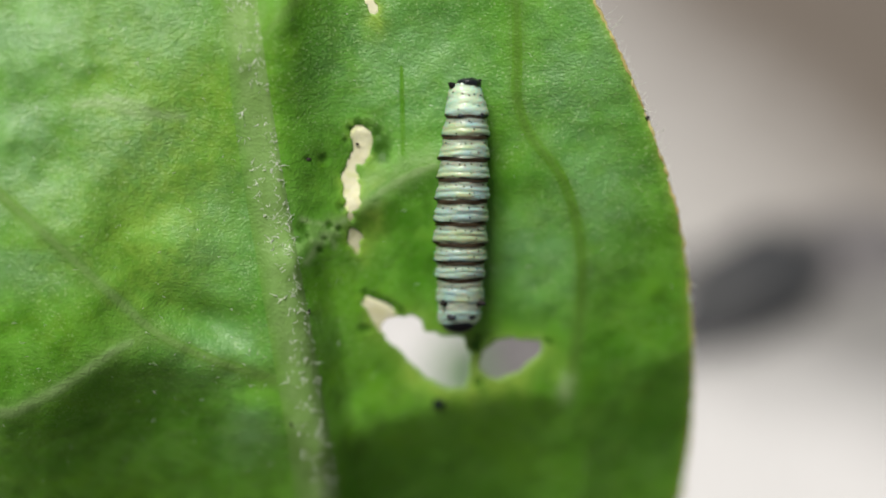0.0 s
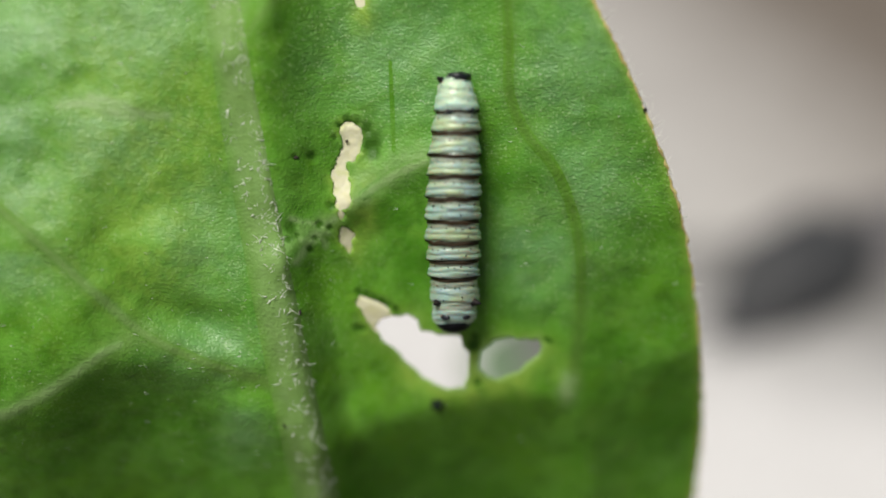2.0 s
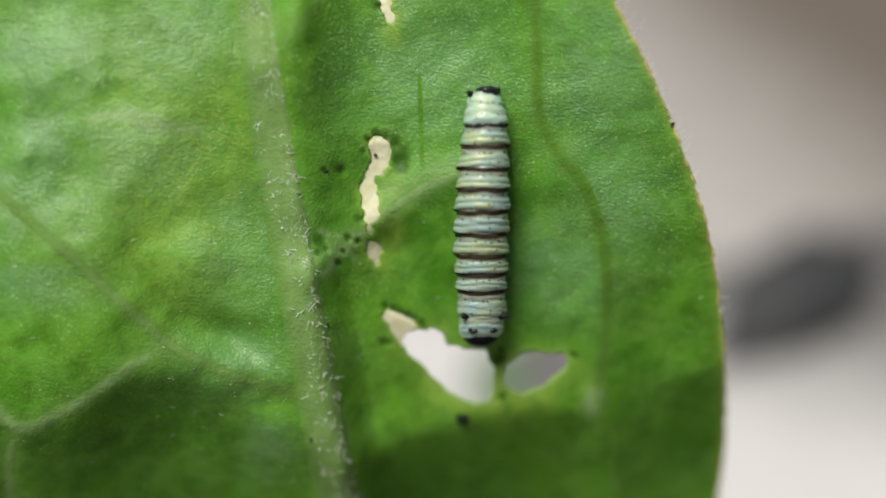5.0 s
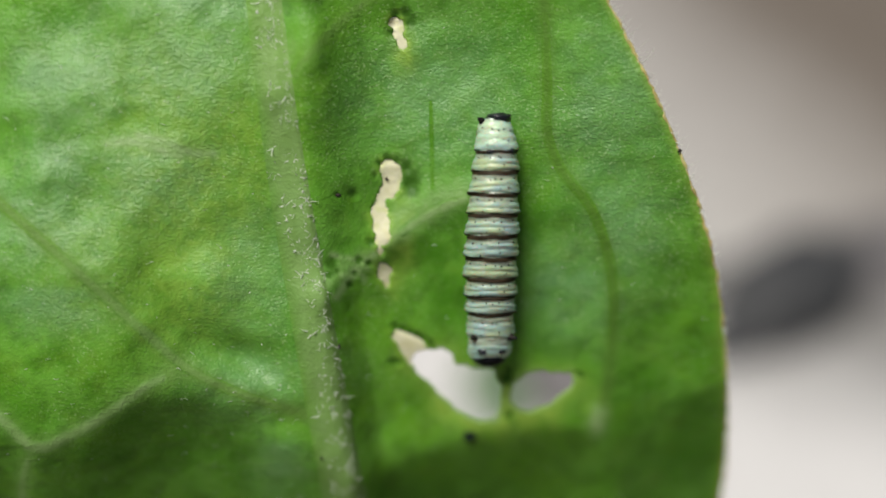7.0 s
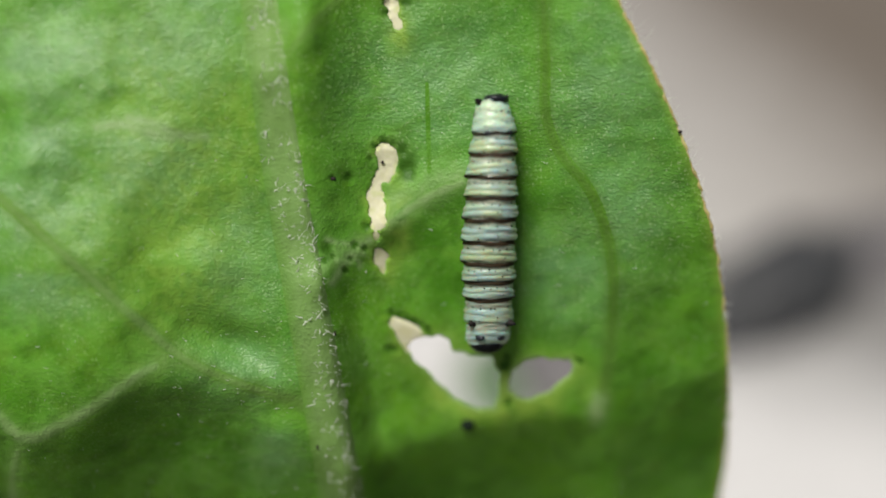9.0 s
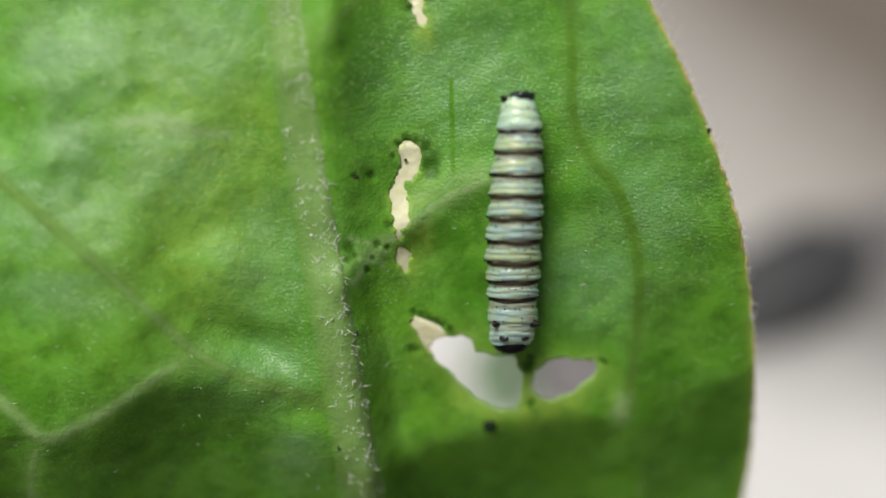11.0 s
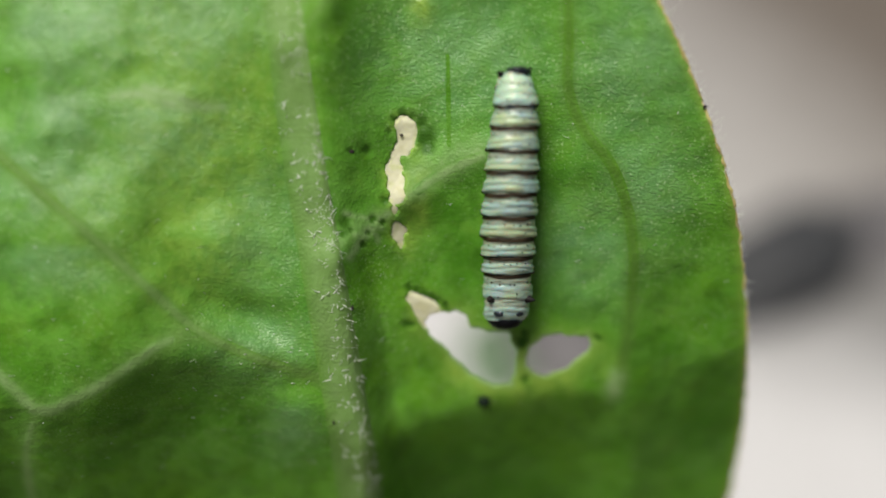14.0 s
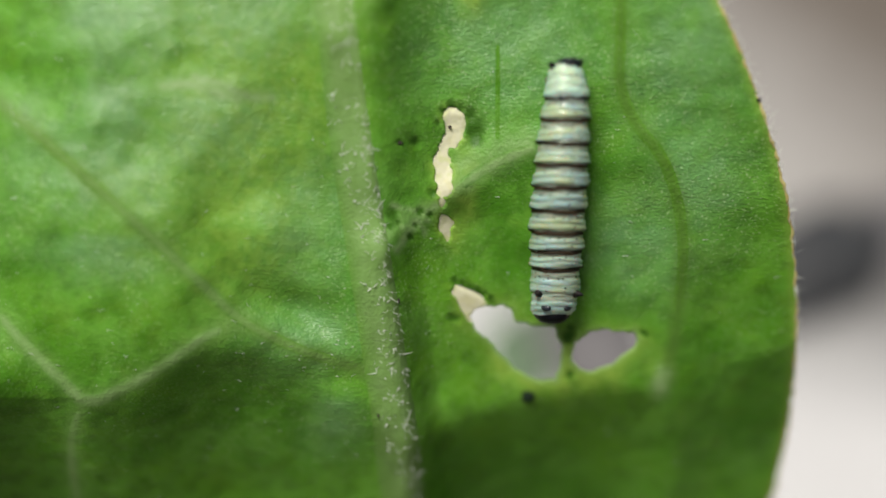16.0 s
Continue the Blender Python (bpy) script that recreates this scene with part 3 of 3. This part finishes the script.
def build_leaf():
    leaf = new("milkweed_leaf")
    leaf.matrix_world = LEAF
    tagged(leaf, "green milkweed leaf with chewed holes and a pale raised midrib", "leaf")
    blade = part("blade", blade_mesh(), leaf, "glossy mid-green blade with ragged holes")
    # A fine rounded yellow-brown bead along the margin.
    bs = np.linspace(-180, 1040, 420)
    bead = place(rib(bs) + half_width(bs) - 0.5, bs, -0.04)
    part("margin", mesh_of("margin", *tube(bead, 0.00006 * (0.6 + 0.9 * soft_noise(bs / 12, bs * 0 + 3)), 8), MARGIN), blade, "thin yellow-brown rim of the leaf")
    for spots in SCRAPES:
        part("dry_skin", sheet_mesh("dry_skin", spots, 0.0), blade, "cream dried leaf skin over a scraped patch")
    # The midrib, a broad ridge that rises softly out of one half of the blade and falls off steeply to the other.
    bs = np.linspace(-1300, 1800, 420)
    off = np.linspace(-1, 1, 33)
    shape = ridge_height(off)
    tint = step(off, -0.95, 0.15)
    bright = step(off, -0.95, 0.15)
    part("midrib", strip_mesh("midrib", np.stack([rib(bs), bs], 1), 30 + 24 * step(bs, -1300, 900), off, shape, 0.6 * tint, BLADE, 0.50, bright), leaf, "pale grey-green ribbed midrib with short white hairs")
    for (w, h, line), shade, pale, deep in zip(VEIN_LINES, VEIN_TINT, VEIN_PALE, VEIN_DEEP):
        dense = smooth_line(line, 90)
        taper = 0.6 + 0.4 * np.sin(np.linspace(0.15, math.pi - 0.15, 90))
        off = np.linspace(-1, 1, 17)
        shape = 0.032 * np.cos(off * math.pi / 2) ** 2 - 0.024
        soft = np.cos(np.clip(off / 0.5, -1, 1) * math.pi / 2) ** 1.3
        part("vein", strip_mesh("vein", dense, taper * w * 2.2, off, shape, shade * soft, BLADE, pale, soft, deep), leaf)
    # Petiole down to the stem.
    foot = Vector(place(rib(1790), 1790, 0.1))
    knots = [foot + Vector((0.0002, 0.0004, -0.001)) * i * 1.2 for i in range(-2, 9)]
    part("petiole", mesh_of("petiole", *tube(knots, [0.0012 + 0.00005 * i for i in range(11)], 12), STEM), leaf)
    return leaf, blade, knots[-1]


leaf, blade, petiole_end = build_leaf()


def hair(root, way, length, width, bend):
    """One fine tapering three-sided hair."""
    root, way, bend = Vector(root), Vector(way).normalized(), Vector(bend)
    side = way.orthogonal().normalized()
    other = way.cross(side)
    verts = []
    for k in range(4):
        t = k / 3
        p = root + way * length * t + bend * length * t * t
        r = width * (1 - 0.85 * t)
        verts += [p + side * r, p - side * r * 0.5 + other * r * 0.87, p - side * r * 0.5 - other * r * 0.87]
    faces = [(i * 3 + j, i * 3 + (j + 1) % 3, i * 3 + 3 + (j + 1) % 3, i * 3 + 3 + j) for i in range(3) for j in range(3)]
    return verts, faces


def build_hairs():
    rnd = random.Random(11)
    pieces = []
    # Hairs stand in loose tufts, most of them on the ridge's back and steep side.
    tufts = [(rnd.uniform(-150, 1000), rnd.choice((rnd.uniform(0.5, 0.92), rnd.uniform(0.2, 0.9), rnd.uniform(-0.2, 0.7)))) for _ in range(380)]
    spread = [(b + rnd.gauss(0, 5), min(0.92, x + rnd.gauss(0, 0.07))) for b, x in tufts for _ in range(rnd.choice((1, 1, 2, 3, 5)))]
    bs, xs = np.array(spread).T
    roots = place(rib(bs) + xs * (30 + 24 * step(bs, -1300, 900)), bs, 0.02 + ridge_height(xs))
    for x, p in zip(xs, roots):
        way = (x * 0.5 + rnd.uniform(-0.9, 0.9), -0.25 + rnd.uniform(-0.3, 0.2), rnd.uniform(-0.8, 1.0))
        pieces.append(hair(p, way, rnd.uniform(0.00006, 0.00027) * rnd.choice((0.7, 1, 1, 1.6)), rnd.choice((0.000012, 0.000019, 0.000032)), (rnd.uniform(-0.5, 0.5), 0, rnd.uniform(-0.5, 0.5))))
    tagged(part("midrib_hair", mesh_of("midrib_hair", *joined(pieces), HAIR), leaf, "short white hairs along the midrib"), kind="stuff")
    pieces = []
    bs = np.array([rnd.uniform(-150, 1000) for _ in range(700)])
    for b, root in zip(bs, place(rib(bs) + half_width(bs) - 1.5, bs)):
        long = 1.5 if b < 260 else 1.0
        way = (0.8 + rnd.uniform(-0.5, 0.4), rnd.uniform(-0.7, 0.5), rnd.uniform(-0.5, 0.9))
        pieces.append(hair(root, way, rnd.uniform(0.00010, 0.00034) * long * rnd.choice((0.5, 0.8, 1, 1.4)), rnd.uniform(0.000006, 0.000014), (rnd.uniform(-0.3, 0.3), 0, rnd.uniform(-0.4, 0.6))))
    tagged(part("margin_hair", mesh_of("margin_hair", *joined(pieces), HAIR), blade, "fine pale fuzz along the leaf edge"), kind="stuff")
    pieces = []
    a = np.array([rnd.uniform(-150, 1250) for _ in range(3600)])
    b = np.array([rnd.uniform(-150, 1000) for _ in range(3600)])
    chance = np.array([rnd.random() for _ in range(3600)])
    thick = 0.9 * np.exp(-(((a - 410) / 100) ** 2) - ((b - 640) / 60) ** 2)
    good = (a < curve(b, EDGE_B, EDGE_A) - 15) & (gaps(a, b) > 6) & (chance < np.where(a < rib(b), 0.12, 0.05) + thick)
    for root in place(a[good], b[good], 0.03):
        way = (rnd.choice((-0.8, 1.0)), -0.22 + rnd.uniform(-0.2, 0.1), rnd.uniform(-0.3, 1.0))
        pieces.append(hair(root, way, rnd.uniform(0.00006, 0.00028), rnd.uniform(0.000008, 0.000019), (rnd.uniform(-0.5, 0.5), 0, rnd.uniform(-0.5, 0.5))))
    tagged(part("blade_hair", mesh_of("blade_hair", *joined(pieces), HAIR), blade, "scattered tiny white hairs"), kind="stuff")


build_hairs()


# ---- the caterpillar ----
SPINE_B = (147, 165, 190, 211, 247, 285, 320, 357, 397, 433, 465, 495, 525, 545, 570, 588, 598)
SPINE_A = (850, 851, 853, 854, 852, 850, 849, 848, 847, 847, 848, 848, 849, 849, 848, 846, 845)
SPINE_R = (24, 30, 34.5, 37.5, 41, 43.5, 45, 46.5, 47, 47, 46, 44.5, 43, 42.5, 38.5, 30, 14)
BANDS = (211, 247, 285, 320, 357, 396, 433, 465, 496)
RINGS = (158, 211, 247, 285, 320, 357, 396, 433, 465, 496, 541, 579)
REAL = STEP * (EYE - 0.6) / EYE
REST_B = (147, 240, 330, 420, 510, 598)
REST_Y = depth((852, 852, 848, 847, 848, 846), (147, 240, 330, 420, 510, 575))


def spine(b):
    """The body's axis in metres and its radius in mm."""
    b = np.asarray(b, float)
    a = curve(b, SPINE_B, SPINE_A)
    r = curve(b, SPINE_B, SPINE_R) * REAL
    y = curve(b, REST_B, REST_Y) - 0.17 - r
    return np.stack([(a - 784) * REAL, y, (441 - b) * REAL], -1) / 1000, r


def profile(b):
    """The fold of the skin at b: a factor on the radius, and a tone that drops in the grooves."""
    edges = np.array(RINGS, float)
    i = np.clip(np.searchsorted(edges, b, side="right") - 1, 0, len(edges) - 2)
    p = (b - edges[i]) / (edges[i + 1] - edges[i])
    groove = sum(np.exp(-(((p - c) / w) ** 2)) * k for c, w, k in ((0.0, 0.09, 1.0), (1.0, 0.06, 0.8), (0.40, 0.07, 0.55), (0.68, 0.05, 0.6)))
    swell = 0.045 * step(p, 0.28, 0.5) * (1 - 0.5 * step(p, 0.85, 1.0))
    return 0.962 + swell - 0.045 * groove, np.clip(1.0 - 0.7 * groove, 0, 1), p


def skin(b0, b1, count, around=44, lo=-math.pi, hi=math.pi, out=1.0, wobble=0.0):
    """A stretch of the body's skin: angles from the back (0) round both sides."""
    closed = hi - lo > 6.28
    cols = around if closed else around + 1
    b, t = np.meshgrid(np.linspace(b0, b1, count), lo + (hi - lo) * np.arange(cols) / around, indexing="ij")
    inner = (b > 160) & (b < 585)
    b = b + wobble * (soft_noise(t * 2.2 + 11, b0 * 0.37 + t * 0) - 0.5) * 6 + 4.5 * np.cos(t) * inner * np.minimum(1, (b - 160) / 30).clip(0)
    axis, r = spine(np.clip(b, 147.5, 597.5))
    k, white, p = profile(b + 6.0 * (soft_noise(t * 1.3 + 31, b / 22.0) - 0.5))
    k = k + 0.045 * (soft_noise(t * 2.4 + 2, b / 4.0) - 0.5) + 0.012 * (soft_noise(t * 9 + 2, b / 2.5) - 0.5)
    k = k + 0.055 * np.sin(t) ** 2 * step(p, 0.35, 0.8) * np.exp(-(((np.abs(t) - 1.45) / 0.5) ** 2))
    flat = np.where(np.abs(t) > math.pi / 2, 0.92, 1.0)
    rr = r * k * out / 1000
    verts = np.stack([axis[..., 0] + rr * np.sin(t), axis[..., 1] - rr * np.cos(t) * flat, axis[..., 2]], -1).reshape(-1, 3)
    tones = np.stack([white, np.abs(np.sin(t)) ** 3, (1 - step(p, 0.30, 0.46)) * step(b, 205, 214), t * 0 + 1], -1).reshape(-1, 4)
    faces = []
    for i in range(count - 1):
        for j in range(around):
            k = (j + 1) % cols
            faces.append((i * cols + j, (i + 1) * cols + j, (i + 1) * cols + k, i * cols + k))
    return verts, faces, tones


def build_caterpillar():
    body = new("caterpillar")
    body.matrix_world = LEAF
    tagged(body, "pale caterpillar with brown bands and black head on the leaf", "caterpillar")
    segments = []
    for i, (b0, b1) in enumerate(zip(RINGS[:-1], RINGS[1:])):
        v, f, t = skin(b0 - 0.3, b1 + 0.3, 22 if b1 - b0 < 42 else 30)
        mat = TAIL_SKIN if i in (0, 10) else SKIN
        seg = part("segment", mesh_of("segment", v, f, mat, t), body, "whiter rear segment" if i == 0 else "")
        segments.append(seg)
    # Tiny dark bristle dots across the grey folds and on the white ridges.
    rnd = random.Random(5)
    for i, (b0, b1) in enumerate(zip(RINGS[:-2], RINGS[1:-1])):
        dots = []
        for p, t in [(0.27, a + rnd.uniform(-0.12, 0.12)) for a in (-0.85, -0.3, 0.05, 0.3, 0.8)] + [(0.82, -0.45), (0.66, rnd.uniform(0.2, 0.6))]:
            b = b0 + (p + rnd.uniform(-0.05, 0.05)) * (b1 - b0) + 4.5 * math.cos(t)
            axis, r = spine(b)
            v, f = lump([k * REAL / 1000 for k in (1.5, 1.0, 1.3)], i * 9 + int(b), 0.2, 5, 7)
            reach_out = float(r) / 1000 * (0.985 if p < 0.4 else 1.015)
            dots.append((v + np.array((axis[0] + reach_out * math.sin(t), axis[1] - reach_out * math.cos(t), axis[2])), f))
        tagged(part("bristle_dots", mesh_of("bristle_dots", *joined(dots), DARK), segments[i]), kind="stuff")
    # Brown bands in the folds.
    for i, b in enumerate(BANDS):
        w = 3.5 if i else 2.6
        v, f, t = skin(b - w, b + w, 7, 40, -1.95, 1.95, 1.028, 0.55)
        part("band", mesh_of("band", v, f, BAND), segments[i])
    # Rear plate and head: dark rounded caps.
    for name, a, b, size, material, label in (("rear_plate", 857, 156, (23, 28, 11), BLACK, "black rear plate"), ("head", 847, 582, (32, 35, 18), HEAD, "black head")):
        axis, r = spine(b)
        v, f = lump([k * REAL / 1000 for k in size], 40 + int(b), 0.14 if name == "rear_plate" else 0.05, 18, 28)
        at = np.array(((a - 784) * REAL / 1000, axis[1] - 0.00004, axis[2]))
        part(name, mesh_of(name, v + at, f, material), body, label)
    # Two black spots behind the head, and dark filaments.
    for b, t, size in ((568, -0.42, 7.5), (568, 0.62, 7.0), (215, -0.35, 5.5), (213, 0.78, 5.5)):
        axis, r = spine(b)
        rr = float(r) / 1000
        v, f = lump((size * REAL / 1000 * 1.25, size * REAL / 1000 * 0.55, size * REAL / 1000 * 0.75), int(b + t * 100), 0.2, 8, 12)
        at = Vector((axis[0] + rr * math.sin(t) * 0.985, axis[1] - rr * math.cos(t) * 0.985, axis[2]))
        turn = Matrix.Rotation(t, 3, "Z")
        part("spot", mesh_of("spot", [at + turn @ Vector(p) for p in v], f, BLACK), body, "black spot")
    for b, t, size, length, way in ((541, -0.85, 8.0, 15, (-0.35, -0.6, -0.1)), (541, 1.0, 8.0, 17, (0.75, -0.5, -0.05)), (161, -1.0, 6.5, 13, (-0.5, -0.5, 0.35)), (154, 1.0, 4.5, 11, (0.7, -0.5, 0.5))):
        axis, r = spine(b)
        rr = float(r) / 1000 * 0.93
        at = Vector((axis[0] + rr * math.sin(t), axis[1] - rr * math.cos(t), axis[2]))
        d = Vector(way).normalized() * length * REAL / 1000
        pts = [at + d * k / 6 + Vector((0, 0, -0.00004 * k * k / 36)) for k in range(7)]
        rad = [size * REAL / 1000 * (1, 0.9, 0.76, 0.6, 0.44, 0.28, 0.08)[k] for k in range(7)]
        part("filament", mesh_of("filament", *tube(pts, rad, 10), DARK), body, "short dark fleshy filament")
    # Legs under the body.
    for b, size in ((566, 5), (551, 5), (530, 5), (447, 9), (412, 9), (378, 9), (338, 9), (175, 9)):
        for s in (-1, 1):
            axis, r = spine(b)
            rr = float(r) / 1000
            at = Vector((axis[0] + s * rr * 0.55, axis[1] + rr * 0.62, axis[2]))
            pts = [at + Vector((s * 0.00006 * k, (rr * 0.38 + 0.00019) * k / 3, 0)) for k in range(4)]
            rad = [size * REAL / 1000 * k for k in (1.1, 0.95, 0.75, 0.85)]
            part("leg", mesh_of("leg", *tube(pts, rad, 10, 1.0, Vector((0, 0, 1))), LEG), body)
    return body


caterpillar = build_caterpillar()


# ---- droppings and crumbs on the leaf ----
def build_bits():
    def bit(name, a, b, radii, seed, material, label, category, sink=0.75):
        v, f = lump(radii, seed, 0.35, 10, 14)
        ob = new(name, mesh_of(name, v, f, material))
        at = Vector(place(a, b, 0.03)) + Vector((0, -radii[1] * sink, 0))
        ob.matrix_world = LEAF @ Matrix.Translation(at)
        tagged(ob, label, category)

    bit("frass_pellet", 811, 719, (0.00031, 0.00018, 0.00026), 3, FRASS, "dark green dropping stuck to the leaf", "dropping")
    bit("crumb", 573, 285, (0.00013, 0.00006, 0.00008), 4, CRUMB, "tiny dark crumb on the leaf", "crumb")
    bit("crumb", 577, 556, (0.00006, 0.00004, 0.00011), 5, CRUMB, "tiny brown crumb beside the midrib", "crumb")
    bit("crumb", 547, 755, (0.00005, 0.00005, 0.00013), 6, CRUMB, "tiny dark crumb on the midrib", "crumb")
    bit("crumb", 1182, 204, (0.00009, 0.00005, 0.00007), 8, CRUMB, "tiny dark crumb caught on the leaf edge", "crumb")
    bit("crumb", 661, 257, (0.00007, 0.00005, 0.00006), 7, CRUMB, "tiny dark crumb on the dry patch", "crumb")


build_bits()


# ---- the surroundings, far below and out of focus ----
SLAB = 0.010


def box_mesh(name, size, material, bevel):
    bm = bmesh.new()
    bmesh.ops.create_cube(bm, size=1.0)
    bmesh.ops.scale(bm, vec=size, verts=bm.verts)
    bmesh.ops.bevel(bm, geom=bm.edges[:], offset=bevel, segments=2, affect="EDGES")
    me = bpy.data.meshes.new(name)
    bm.to_mesh(me)
    bm.free()
    me.materials.append(material)
    return me


def build_surroundings():
    bm = bmesh.new()
    bmesh.ops.create_grid(bm, x_segments=40, y_segments=40, size=60)
    me = bpy.data.meshes.new("ground")
    bm.to_mesh(me)
    bm.free()
    me.materials.append(CONCRETE)
    tagged(new("ground", me), "mauve-grey concrete ground with brown earth beside it", "ground", kind="structure")
    slab = new("paving_slab", box_mesh("paving_slab", (0.9, 0.18, SLAB), PAVING, 0.003))
    slab.matrix_world = pose(0.05, 0.272 - 0.09, SLAB / 2, 0, 0, 2)
    tagged(slab, "off-white smooth paving slab on grey concrete", "paving slab")
    v, f = lump((0.047, 0.021, 0.013), 21, 0.25, 18, 28)
    v = np.array(v)
    v[:, 1:] *= (0.45 + 0.55 * step(v[:, 0], -0.050, 0.008))[:, None]
    stone = new("dark_stone", mesh_of("dark_stone", v, f, STONE))
    stone.matrix_world = pose(0.1190, 0.2365, SLAB + 0.0095, 0, 0, 42)
    tagged(stone, "smooth dark grey stone on the slab's greyed edge", "stone")
    v, f = lump((0.040, 0.022, 0.012), 25, 0.25, 16, 24)
    second = new("dark_stone", mesh_of("dark_stone", v, f, GREY_LUMP))
    second.matrix_world = pose(0.170, 0.270, 0.008, 0, 0, 30)
    tagged(second, "flat mid-grey stone touching a darker one", "stone")
    # A grey lump added where the leaf's shadow greys the slab.
    v, f = lump((0.019, 0.032, 0.010), 22, 0.2, 14, 22)
    shadow_lump = new("grey_lump", mesh_of("grey_lump", v, f, GREY_LUMP))
    shadow_lump.matrix_world = pose(0.0410, 0.199, SLAB + 0.0085, 0, 0, 10)
    tagged(shadow_lump, "rounded grey lump on the pale slab in place of a shadow", "stone")
    # A small green leaf lying beside the grey lump.
    us = np.linspace(-1, 1, 17)
    rows = []
    for k in range(25):
        t = k / 24
        w = 0.0145 * math.sin(math.pi * min(1, t * 0.96 + 0.03)) ** 0.8
        rows.append([(w * u, (t - 0.5) * 0.05, 0.0012 * abs(u) + 0.002 * math.sin(3 * t)) for u in us])
    top_v = np.array(rows).reshape(-1, 3)
    low_v = top_v - (0, 0, 0.0004)
    n, m = 25, 17
    faces = [(i * m + j, i * m + j + 1, (i + 1) * m + j + 1, (i + 1) * m + j) for i in range(n - 1) for j in range(m - 1)]
    faces += [tuple(q + n * m for q in f[::-1]) for f in faces]
    small = new("fallen_leaf", mesh_of("fallen_leaf", np.concatenate([top_v, low_v]), faces, SHOOT))
    small.matrix_world = pose(0.0190, 0.199, SLAB + 0.0006, 0, 0, -8)
    tagged(small, "small narrow green leaf lying on the pale slab", "leaf")
    # The plant's own stem, rising from the earth to the leaf.
    top = LEAF @ petiole_end
    pts = [Vector((top.x + 0.0008 * math.sin(k * 0.8), top.y - 0.0016 + 0.0005 * math.sin(k), top.z + 0.012 - (top.z + 0.012) * k / 14)) for k in range(15)]
    v, f = tube(pts, [0.0019 + 0.00008 * k for k in range(15)], 14, 1.0, Vector((0, 1, 0)))
    stem = new("plant_stem", mesh_of("plant_stem", v, f, STEM))
    tagged(stem, "upright green milkweed stem rising from the earth", "plant")


build_surroundings()


def motions():
    walk(caterpillar, [(0.0, LEAF.copy()), (16.0, LEAF.copy())])


motions()
